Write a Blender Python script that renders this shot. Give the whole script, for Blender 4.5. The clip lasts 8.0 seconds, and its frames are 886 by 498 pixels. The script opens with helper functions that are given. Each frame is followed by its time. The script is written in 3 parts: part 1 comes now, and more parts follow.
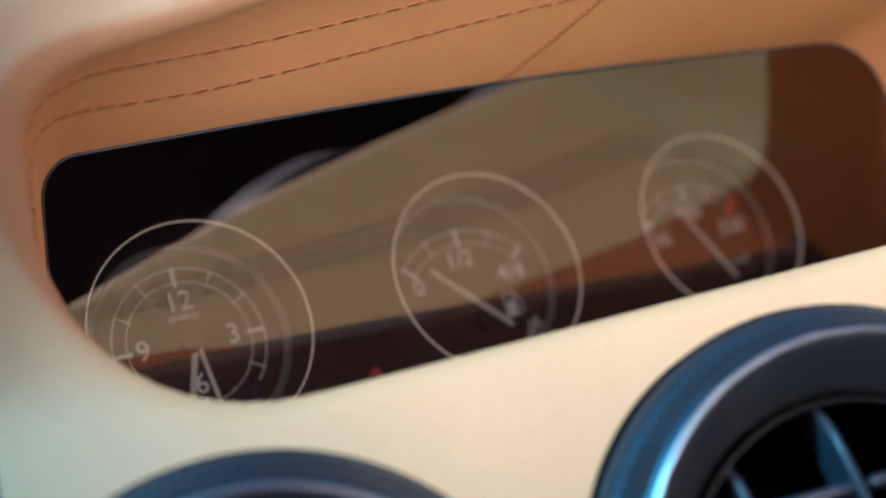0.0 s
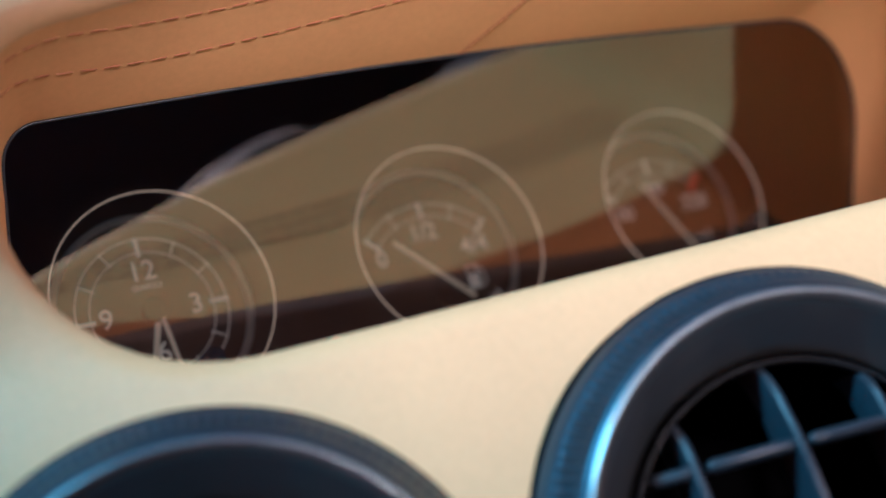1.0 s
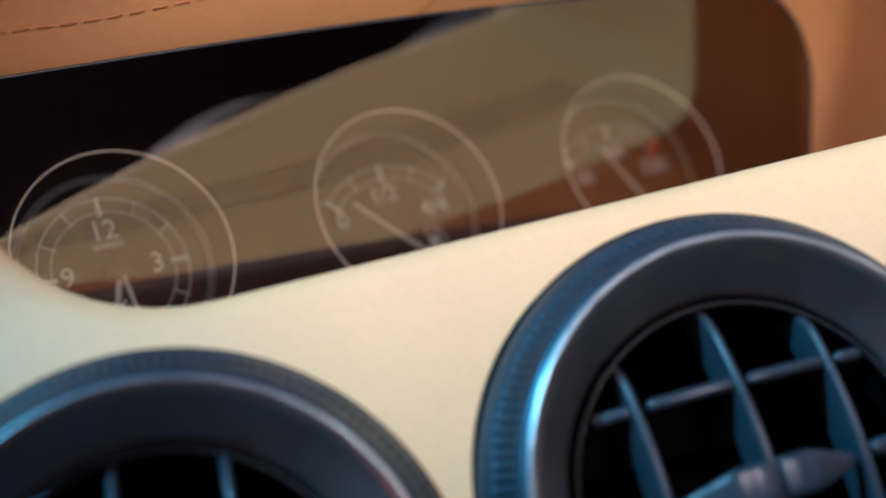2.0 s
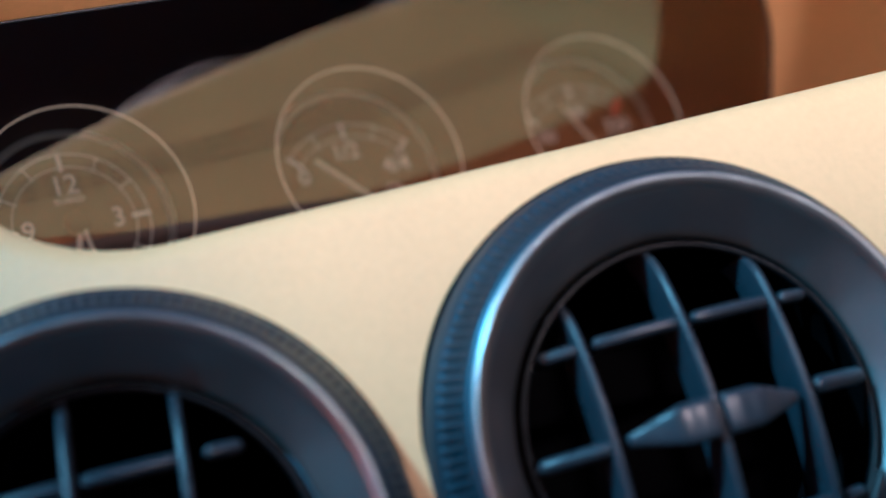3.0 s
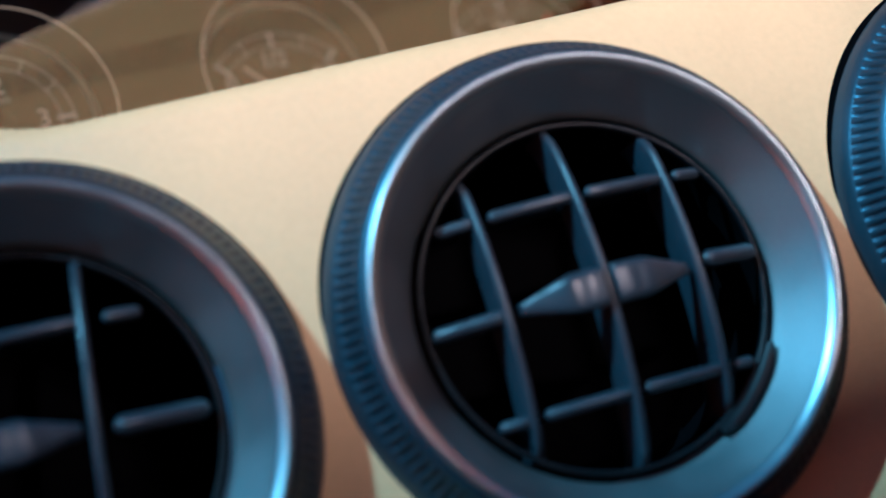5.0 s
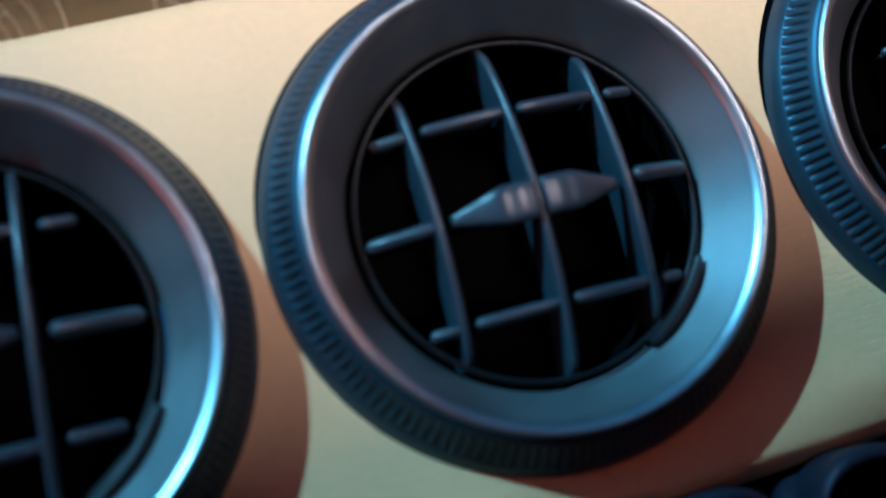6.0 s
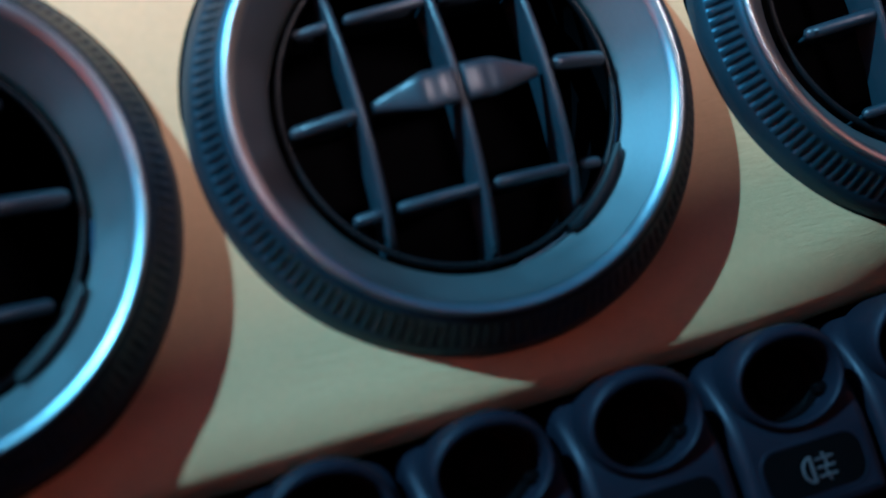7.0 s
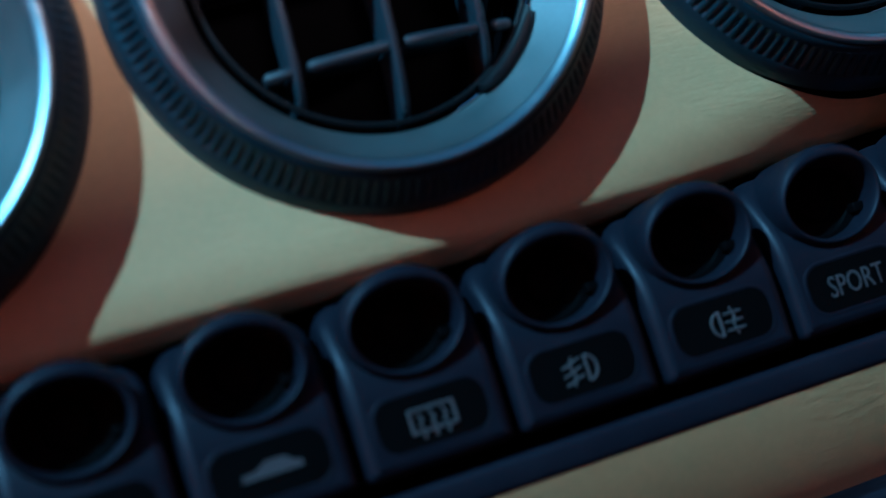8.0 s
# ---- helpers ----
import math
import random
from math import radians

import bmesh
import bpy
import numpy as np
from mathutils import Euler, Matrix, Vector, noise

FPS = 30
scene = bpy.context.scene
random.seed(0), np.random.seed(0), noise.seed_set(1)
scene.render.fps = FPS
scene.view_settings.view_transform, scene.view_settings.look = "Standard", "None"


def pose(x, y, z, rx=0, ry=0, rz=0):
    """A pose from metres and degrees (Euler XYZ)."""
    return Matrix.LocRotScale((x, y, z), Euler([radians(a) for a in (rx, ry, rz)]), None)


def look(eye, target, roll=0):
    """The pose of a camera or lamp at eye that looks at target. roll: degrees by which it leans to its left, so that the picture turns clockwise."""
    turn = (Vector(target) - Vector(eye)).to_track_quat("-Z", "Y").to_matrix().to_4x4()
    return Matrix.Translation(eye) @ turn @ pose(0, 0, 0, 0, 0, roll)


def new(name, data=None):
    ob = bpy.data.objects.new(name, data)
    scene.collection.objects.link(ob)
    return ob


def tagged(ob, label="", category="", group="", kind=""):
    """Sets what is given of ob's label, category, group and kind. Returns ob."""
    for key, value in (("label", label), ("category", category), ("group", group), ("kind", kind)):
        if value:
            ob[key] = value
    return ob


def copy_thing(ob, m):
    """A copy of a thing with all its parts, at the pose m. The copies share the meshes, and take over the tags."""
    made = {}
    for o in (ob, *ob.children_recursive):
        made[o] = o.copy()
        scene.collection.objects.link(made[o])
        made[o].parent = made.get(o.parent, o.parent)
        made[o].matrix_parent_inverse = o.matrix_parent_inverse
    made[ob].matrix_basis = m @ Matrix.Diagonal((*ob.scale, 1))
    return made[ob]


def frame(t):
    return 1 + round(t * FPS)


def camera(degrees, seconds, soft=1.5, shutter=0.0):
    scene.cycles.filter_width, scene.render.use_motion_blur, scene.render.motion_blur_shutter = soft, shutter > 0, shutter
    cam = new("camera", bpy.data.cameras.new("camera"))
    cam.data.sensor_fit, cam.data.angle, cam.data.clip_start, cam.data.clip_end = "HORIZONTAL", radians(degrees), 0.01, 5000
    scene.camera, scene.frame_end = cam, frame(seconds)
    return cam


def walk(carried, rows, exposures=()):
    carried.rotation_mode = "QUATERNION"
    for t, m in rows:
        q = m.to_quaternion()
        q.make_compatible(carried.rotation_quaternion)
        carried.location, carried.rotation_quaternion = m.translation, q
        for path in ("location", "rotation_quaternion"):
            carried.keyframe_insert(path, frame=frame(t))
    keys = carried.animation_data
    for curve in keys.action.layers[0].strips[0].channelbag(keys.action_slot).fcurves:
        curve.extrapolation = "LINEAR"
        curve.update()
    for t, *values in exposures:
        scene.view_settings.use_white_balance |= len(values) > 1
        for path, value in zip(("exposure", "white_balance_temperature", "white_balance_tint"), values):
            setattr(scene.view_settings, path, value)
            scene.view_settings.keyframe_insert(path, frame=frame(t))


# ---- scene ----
cam = camera(34.79, 8.0)
ROWS = [
    (0.0, -0.09418, -0.18956, 0.81277, 104.671, 15.134, -9.015),
    (0.5, -0.09237, -0.19098, 0.80913, 104.593, 15.176, -9.230),
    (1.0, -0.09032, -0.19222, 0.80569, 104.357, 15.207, -9.441),
    (1.5, -0.08836, -0.19405, 0.80110, 104.185, 15.348, -9.620),
    (3.0, -0.08277, -0.19703, 0.78760, 103.283, 15.842, -10.237),
    (3.5, -0.08076, -0.19767, 0.78382, 102.956, 16.016, -10.309),
    (4.0, -0.07880, -0.19840, 0.77951, 102.602, 16.021, -10.452),
    (4.5, -0.07685, -0.19922, 0.77466, 102.262, 16.013, -10.663),
    (6.0, -0.07056, -0.20358, 0.75821, 100.398, 16.046, -11.672),
    (6.5, -0.06890, -0.20532, 0.75189, 99.435, 16.183, -12.239),
    (7.0, -0.06817, -0.20655, 0.74501, 98.233, 16.540, -13.140),
    (7.5, -0.06776, -0.20640, 0.73728, 96.929, 16.971, -14.303),
    (8.0, -0.06827, -0.20540, 0.72922, 95.662, 17.503, -15.656),
]
walk(cam, [(t, pose(x, y, z, rx, ry, rz)) for t, x, y, z, rx, ry, rz in ROWS],
     exposures=((0.0, 0.0, 3600, -8), (8.0, 0.0, 3600, -8)))

cam.data.dof.use_dof = True
cam.data.dof.focus_distance = 0.256
cam.data.dof.aperture_fstop = 7.8

# ---- sky and sun: the car stands open in low-angle summer sun ----
SUN_DIR = Vector((-0.548, -0.517, 0.657)).normalized()
world = bpy.data.worlds.new("sky")
scene.world = world
world.use_nodes = True
wn = world.node_tree.nodes
sky = wn.new("ShaderNodeTexSky")
sky.sky_type, sky.sun_disc = "NISHITA", False
sky.sun_elevation, sky.sun_rotation = math.asin(SUN_DIR.z), math.atan2(SUN_DIR.x, SUN_DIR.y)
wn["Background"].inputs["Strength"].default_value = 0.032
world.node_tree.links.new(sky.outputs["Color"], wn["Background"].inputs["Color"])
lamp = bpy.data.lights.new("sun", "SUN")
lamp.energy, lamp.angle, lamp.color = 3.1, radians(0.5), (0.77, 1.0, 0.86)
sun = new("sun", lamp)
sun.matrix_world = look(SUN_DIR * 3 + Vector((0, 0, 0.8)), (0, 0, 0.8))

# added warm fill lamp for the upper leather, shining over the panels behind the camera
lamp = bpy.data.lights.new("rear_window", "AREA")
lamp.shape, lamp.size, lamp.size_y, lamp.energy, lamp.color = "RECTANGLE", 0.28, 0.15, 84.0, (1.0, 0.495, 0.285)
fill_lamp = new("rear_window", lamp)
fill_lamp.matrix_world = look((0.27, -1.3, 1.04), (0.0, 0.0, 0.83))

# ---- helpers of this scene: meshes are drawn in centimetres ----
CM = 0.01
BASE = Vector((0, 0, 0.8))


def at(x, y, z):
    return BASE + Vector((x, y, z)) * CM


def thing(name, place, label, category, group="", kind=""):
    ob = new(name)
    ob.empty_display_size = 0.01
    ob.location = place
    return tagged(ob, label, category, group, kind)


def mesh_of(name, bm, material, smooth=True):
    me = bpy.data.meshes.new(name)
    bmesh.ops.recalc_face_normals(bm, faces=bm.faces[:])
    bmesh.ops.scale(bm, vec=(CM, CM, CM), verts=bm.verts[:])
    bm.to_mesh(me)
    bm.free()
    me.materials.append(material)
    if smooth:
        me.shade_smooth()
    return me


def part(name, bm, material, parent, label="", smooth=True, sharp=None):
    me = mesh_of(name, bm, material, smooth)
    if sharp is not None:
        me.set_sharp_from_angle(angle=radians(sharp))
    ob = new(name, me)
    ob.parent = parent
    if label:
        tagged(ob, label)
    return ob


def bridge(bm, rings, loop=True):
    """Quads between rings of verts. loop: each ring is closed."""
    n = len(rings[0])
    for a, b in zip(rings, rings[1:]):
        for i in range(n if loop else n - 1):
            j = (i + 1) % n
            bm.faces.new((a[i], a[j], b[j], b[i]))


def ring_verts(bm, pts):
    return [bm.verts.new(p) for p in pts]


def lathe(profile, n=96, axis_wave=None):
    """Turns (radius, y) pairs round the y axis."""
    bm = bmesh.new()
    rings = []
    for k, (r, y) in enumerate(profile):
        pts = []
        for i in range(n):
            a = 2 * math.pi * i / n
            rr = r + (axis_wave(k, i) if axis_wave else 0)
            pts.append((rr * math.cos(a), y, rr * math.sin(a)))
        rings.append(ring_verts(bm, pts))
    bridge(bm, rings)
    return bm


def disc(r, y, n=64):
    bm = bmesh.new()
    bm.faces.new(ring_verts(bm, [(r * math.cos(2 * math.pi * i / n), y, r * math.sin(2 * math.pi * i / n)) for i in range(n)]))
    return bm


def add_box(bm, c, s, bevel=0.0, rot=None):
    made = bmesh.ops.create_cube(bm, size=1)["verts"]
    bmesh.ops.scale(bm, vec=s, verts=made)
    if bevel:
        edges = list({e for v in made for e in v.link_edges})
        made = bmesh.ops.bevel(bm, geom=edges, offset=bevel, segments=3, profile=0.5, affect="EDGES")["verts"]
    if rot is not None:
        bmesh.ops.transform(bm, matrix=rot, verts=made)
    bmesh.ops.translate(bm, vec=c, verts=made)
    return made


def add_tube(bm, pts, radius, n=10, round_ends=True):
    """A rod along pts with rounded ends."""
    pts = [Vector(p) for p in pts]
    rows = []
    if round_ends:
        d0, d1 = (pts[0] - pts[1]).normalized(), (pts[-1] - pts[-2]).normalized()
        rows += [(pts[0] + d0 * radius * math.sin(a), radius * math.cos(a)) for a in (1.35, 1.0, 0.5)]
    rows += [(p, radius) for p in pts]
    if round_ends:
        rows += [(pts[-1] + d1 * radius * math.sin(a), radius * math.cos(a)) for a in (0.5, 1.0, 1.35)]
    rings = []
    for k, (p, r) in enumerate(rows):
        t = (rows[min(k + 1, len(rows) - 1)][0] - rows[max(k - 1, 0)][0]).normalized()
        u = t.cross(Vector((0.13, 0.2, 0.97)))
        if u.length < 0.1:
            u = t.cross(Vector((1, 0, 0)))
        u.normalize()
        v = t.cross(u)
        rings.append(ring_verts(bm, [p + (u * math.cos(2 * math.pi * i / n) + v * math.sin(2 * math.pi * i / n)) * r for i in range(n)]))
    bridge(bm, rings)
    bm.faces.new(rings[0])
    bm.faces.new(rings[-1])


def flat_ring(bm, r0, r1, y, a0=0.0, a1=360.0, n=72, depth=0.02):
    """A raised band of a circle, from a0 to a1 degrees clockwise from the top."""
    rows = []
    for i in range(n + 1):
        a = radians(a0 + (a1 - a0) * i / n)
        s, c = math.sin(a), math.cos(a)
        rows.append(ring_verts(bm, [(r0 * s, y, r0 * c), (r0 * s, y - depth, r0 * c), (r1 * s, y - depth, r1 * c), (r1 * s, y, r1 * c)]))
    bridge(bm, rows)
    if abs(a1 - a0) < 359:
        bm.faces.new(rows[0])
        bm.faces.new(rows[-1])


def add_tick(bm, a, r0, r1, w, y, depth=0.02, c=(0, 0)):
    """A radial tick at a degrees clockwise from the top."""
    m = Matrix.Rotation(radians(a), 4, "Y")
    vs = add_box(bm, (0, 0, 0), (w, depth, r1 - r0))
    bmesh.ops.translate(bm, vec=(0, y - depth / 2, (r0 + r1) / 2), verts=vs)
    bmesh.ops.transform(bm, matrix=m, verts=vs)
    bmesh.ops.translate(bm, vec=(c[0], 0, c[1]), verts=vs)


def lettering(text, size, x, z, y, turn=0.0, depth=0.012, stretch=1.0, bold=0.0):
    """Built-in font as a bmesh, standing in the x-z plane and facing -y. Centimetres."""
    cu = bpy.data.curves.new("text", "FONT")
    cu.body, cu.size, cu.align_x, cu.align_y, cu.extrude, cu.offset = text, size, "CENTER", "CENTER", depth, bold
    cu.resolution_u = 3
    ob = bpy.data.objects.new("text", cu)
    scene.collection.objects.link(ob)
    me = bpy.data.meshes.new_from_object(ob)
    bpy.data.objects.remove(ob)
    bm = bmesh.new()
    bm.from_mesh(me)
    bpy.data.meshes.remove(me)
    m = Matrix.Translation((x, y, z)) @ Matrix.Rotation(radians(turn), 4, "Y") @ Matrix.Rotation(radians(90), 4, "X") @ Matrix.Diagonal((stretch, 1, 1, 1))
    bmesh.ops.transform(bm, matrix=m, verts=bm.verts[:])
    return bm


# ---- materials ----
def material(name, base, rough=0.5, metal=0.0, mottle=0.12, scale=40.0, grain=250.0, bump=0.15, bump_dist=0.0004, rough_var=0.1, spec=0.5, stretch=(1, 1, 1), cells=False, coat=0.0, creases=0.0, glow=0.0, glow_colour=(1.0, 0.78, 0.56), tint=(1.0, 1.0, 1.0)):
    """Principled surface with mottling at two scales, uneven gloss and fine relief."""
    m = bpy.data.materials.new(name)
    m.use_nodes = True
    nt = m.node_tree
    n, link = nt.nodes, nt.links.new
    b = n["Principled BSDF"]
    b.inputs["Metallic"].default_value = metal
    b.inputs["Specular IOR Level"].default_value = spec
    b.inputs["Coat Weight"].default_value = coat
    b.inputs["Specular Tint"].default_value = (*tint, 1)
    if glow:
        b.inputs["Emission Color"].default_value, b.inputs["Emission Strength"].default_value = (*glow_colour, 1), glow
    tc = n.new("ShaderNodeTexCoord")
    mp = n.new("ShaderNodeMapping")
    mp.inputs["Scale"].default_value = stretch
    link(tc.outputs["Object"], mp.inputs["Vector"])
    big, fine = n.new("ShaderNodeTexNoise"), n.new("ShaderNodeTexNoise")
    big.inputs["Scale"].default_value, big.inputs["Detail"].default_value = scale, 4
    fine.inputs["Scale"].default_value, fine.inputs["Detail"].default_value = grain, 5
    link(mp.outputs["Vector"], big.inputs["Vector"])
    link(mp.outputs["Vector"], fine.inputs["Vector"])
    add = n.new("ShaderNodeMath")
    add.operation = "ADD"
    link(big.outputs["Fac"], add.inputs[0])
    link(fine.outputs["Fac"], add.inputs[1])
    ramp = n.new("ShaderNodeMapRange")
    ramp.inputs["From Min"].default_value, ramp.inputs["From Max"].default_value = 0.6, 1.4
    ramp.inputs["To Min"].default_value, ramp.inputs["To Max"].default_value = 1 - mottle, 1 + mottle
    link(add.outputs[0], ramp.inputs["Value"])
    mul = n.new("ShaderNodeVectorMath")
    mul.operation = "SCALE"
    mul.inputs[0].default_value = base
    link(ramp.outputs["Result"], mul.inputs["Scale"])
    link(mul.outputs["Vector"], b.inputs["Base Color"])
    rr = n.new("ShaderNodeMapRange")
    rr.inputs["From Min"].default_value, rr.inputs["From Max"].default_value = 0.3, 0.7
    rr.inputs["To Min"].default_value, rr.inputs["To Max"].default_value = max(0.02, rough - rough_var), min(1, rough + rough_var)
    link(big.outputs["Fac"], rr.inputs["Value"])
    link(rr.outputs["Result"], b.inputs["Roughness"])
    bp = n.new("ShaderNodeBump")
    bp.inputs["Strength"].default_value, bp.inputs["Distance"].default_value = bump, bump_dist
    if cells:
        vo = n.new("ShaderNodeTexVoronoi")
        vo.feature = "DISTANCE_TO_EDGE"
        vo.inputs["Scale"].default_value = grain * 1.6
        warp = n.new("ShaderNodeMixRGB")
        warp.inputs["Fac"].default_value = 0.02
        link(mp.outputs["Vector"], warp.inputs["Color1"])
        link(fine.outputs["Color"], warp.inputs["Color2"])
        link(warp.outputs["Color"], vo.inputs["Vector"])
        cl = n.new("ShaderNodeMapRange")
        cl.inputs["From Max"].default_value = 0.25
        link(vo.outputs["Distance"], cl.inputs["Value"])
        s2 = n.new("ShaderNodeMath")
        s2.operation = "MULTIPLY_ADD"
        s2.inputs[1].default_value = 0.6
        link(cl.outputs["Result"], s2.inputs[0])
        link(fine.outputs["Fac"], s2.inputs[2])
        height = s2.outputs[0]
        if creases:
            cm, cn, ck = n.new("ShaderNodeMapping"), n.new("ShaderNodeTexNoise"), n.new("ShaderNodeTexNoise")
            cm.inputs["Scale"].default_value = (180, 180, 1100)
            link(tc.outputs["Object"], cm.inputs["Vector"])
            link(cm.outputs["Vector"], cn.inputs["Vector"])
            cn.inputs["Scale"].default_value, cn.inputs["Detail"].default_value, cn.inputs["Distortion"].default_value = 1.0, 3, 0.6
            ck.inputs["Scale"].default_value = 28
            link(tc.outputs["Object"], ck.inputs["Vector"])
            c1, c2, c3 = n.new("ShaderNodeMapRange"), n.new("ShaderNodeMapRange"), n.new("ShaderNodeMath")
            c1.inputs["From Min"].default_value, c1.inputs["From Max"].default_value, c1.inputs["To Max"].default_value = 0.30, 0.56, 1.0
            c2.inputs["From Min"].default_value, c2.inputs["From Max"].default_value, c2.inputs["To Max"].default_value = 0.36, 0.60, creases
            link(cn.outputs["Fac"], c1.inputs["Value"])
            link(ck.outputs["Fac"], c2.inputs["Value"])
            c3.operation = "MULTIPLY_ADD"
            link(c1.outputs["Result"], c3.inputs[0])
            link(c2.outputs["Result"], c3.inputs[1])
            link(height, c3.inputs[2])
            height = c3.outputs[0]
        link(height, bp.inputs["Height"])
    else:
        link(fine.outputs["Fac"], bp.inputs["Height"])
    link(bp.outputs["Normal"], b.inputs["Normal"])
    return m


def pane_material():
    """Smoked clear plastic: lets the dials show and mirrors what stands before it."""
    m = bpy.data.materials.new("smoked_pane")
    m.use_nodes = True
    n, link = m.node_tree.nodes, m.node_tree.links.new
    n.remove(n["Principled BSDF"])
    clear, gloss, mix, fres = n.new("ShaderNodeBsdfTransparent"), n.new("ShaderNodeBsdfGlossy"), n.new("ShaderNodeMixShader"), n.new("ShaderNodeFresnel")
    clear.inputs["Color"].default_value = (1.0, 0.985, 0.97, 1)
    gloss.inputs["Roughness"].default_value = 0.02
    gloss.inputs["Color"].default_value = (1.0, 0.805, 0.66, 1)
    fres.inputs["IOR"].default_value = 3.1
    link(fres.outputs["Fac"], mix.inputs["Fac"])
    link(clear.outputs["BSDF"], mix.inputs[1])
    link(gloss.outputs["BSDF"], mix.inputs[2])
    link(mix.outputs["Shader"], n["Material Output"].inputs["Surface"])
    return m


LEATHER = material("tan_leather", (0.68, 0.452, 0.212), rough=0.50, mottle=0.06, scale=35, grain=700, bump=0.28, bump_dist=0.0003, spec=0.5, cells=True, creases=2.1)
LINING = material("tan_lining_leather", (0.78, 0.46, 0.18), rough=0.75, mottle=0.06, scale=35, grain=700, bump=0.25, bump_dist=0.0003, spec=0.15, cells=True)
THREAD = material("red_thread", (0.46, 0.19, 0.085), rough=0.8, grain=2500, bump=0.3)
SATIN = material("satin_grey_metal", (0.292, 0.322, 0.338), rough=0.50, metal=1.0, mottle=0.06, scale=60, grain=1500, bump=0.03, rough_var=0.06)
CREST = material("polished_crest", (0.375, 0.43, 0.46), rough=0.33, metal=0.95, mottle=0.05, scale=90, grain=1500, bump=0.0, rough_var=0.04)
BEZEL = material("dark_satin_bezel", (0.040, 0.064, 0.093), rough=0.42, metal=0.65, mottle=0.1, scale=80, grain=1500, bump=0.05)
GRILLE = material("black_grille_plastic", (0.026, 0.034, 0.046), rough=0.35, mottle=0.15, scale=120, grain=1200, bump=0.06)
# almost no colour or gloss: the shade of the hollows is put into the material
CAVITY = material("dark_hollow", (0.002, 0.002, 0.0024), rough=0.95, spec=0.0)
FRAME = material("gloss_black_frame", (0.006, 0.007, 0.009), rough=0.42, spec=0.2)
SOFT = material("soft_touch_black", (0.0095, 0.0095, 0.0165), rough=0.50, mottle=0.15, scale=120, grain=1800, bump=0.06, spec=0.21, tint=(0.92, 0.86, 1.0))
WINDOW = material("dark_legend_window", (0.002, 0.002, 0.0025), rough=0.5, spec=0.06)
LEGEND = material("grey_print", (0.066, 0.056, 0.064), rough=0.6, mottle=0.1, grain=2000)
PLATE = material("dark_brown_plate", (0.055, 0.042, 0.046), rough=0.55, mottle=0.15, scale=60, grain=900, bump=0.05)
DIAL = material("dark_dial", (0.085, 0.055, 0.05), rough=0.7, mottle=0.1, grain=900, bump=0.03)
# print and needles carry a glow; on rings and rims it stands in for reflected light
PRINT = material("pale_print", (0.86, 0.76, 0.62), rough=0.6, mottle=0.06, grain=1500, glow=0.20, glow_colour=(1.0, 0.58, 0.33))
NEEDLE = material("cream_needle", (0.75, 0.58, 0.38), rough=0.5, mottle=0.05, glow=0.22, glow_colour=(1.0, 0.54, 0.26))
RED = material("red_print", (0.85, 0.05, 0.03), rough=0.5, glow=0.10, glow_colour=(1.0, 0.08, 0.04))
# faint glow added to the ring in place of the light it catches
GREY_RING = material("pale_grey_ring", (0.80, 0.78, 0.74), rough=0.3, mottle=0.1, scale=80, glow=0.022, glow_colour=(1.0, 0.66, 0.44))
CARPET = material("russet_carpet", (0.04, 0.022, 0.020), rough=0.95, scale=20, grain=400, bump=0.5, bump_dist=0.002)
DARK_TRIM = material("dark_cabin_trim", (0.15, 0.14, 0.17), rough=0.7, scale=20, grain=300)
PANE = pane_material()
# the rim is no lamp: its glow replaces glints of the sunlit pod
RIM_GLINT = material("pale_rim_glint", (0.90, 0.76, 0.60), rough=0.2, metal=0.3, mottle=0.25, scale=60, spec=0.8, glow=0.52, glow_colour=(1.0, 0.47, 0.21))
# strong red of the unseen trim, there to throw warm bounce on the dash
RED_BOUNCE = material("russet_bounce_trim", (0.66, 0.155, 0.028), rough=0.6, scale=20, grain=500, cells=True)
# blue in the base colour stands for the sky's glint on a black knob
KNOB = material("black_knob_blue_glint", (0.02, 0.08, 0.26), rough=0.15, mottle=0.05)


# ---- dashboard panel with the instrument pod ----
def rounded(corners, per_corner=12, per_edge=18, bulge=None):
    """A closed loop through corners (x, z, radius), in order; each edge and corner has the same count of points."""
    pts = []
    n = len(corners)
    arcs = []
    for i in range(n):
        p, c, q = (Vector(corners[(i + k) % n][:2]) for k in (-1, 0, 1))
        r = corners[i][2]
        u, v = (p - c).normalized(), (q - c).normalized()
        half = math.acos(max(-1, min(1, u.dot(v)))) / 2
        t = r / math.tan(half)
        mid = c + (u + v).normalized() * (r / math.sin(half))
        a, b = c + u * t - mid, c + v * t - mid
        ang = math.atan2(a.x * b.y - a.y * b.x, a.dot(b))
        arcs.append([mid + Matrix.Rotation(ang * k / per_corner, 2) @ a for k in range(per_corner + 1)])
    for i in range(n):
        pts += arcs[i]
        a, b = arcs[i][-1], arcs[(i + 1) % n][0]
        pts += [a.lerp(b, k / per_edge) for k in range(1, per_edge)]
    if bulge:
        pts = [Vector(bulge(p)) for p in pts]
    return pts


def grown(loop, d):
    """The loop, moved outwards by d (it runs clockwise from the top left)."""
    out = []
    n = len(loop)
    for i, p in enumerate(loop):
        t = (loop[(i + 1) % n] - loop[i - 1]).normalized()
        out.append(p + Vector((-t.y, t.x)) * d)
    return out


FACE_Y, RIM, HOOD_TURN = 1.0, 0.45, 2.4


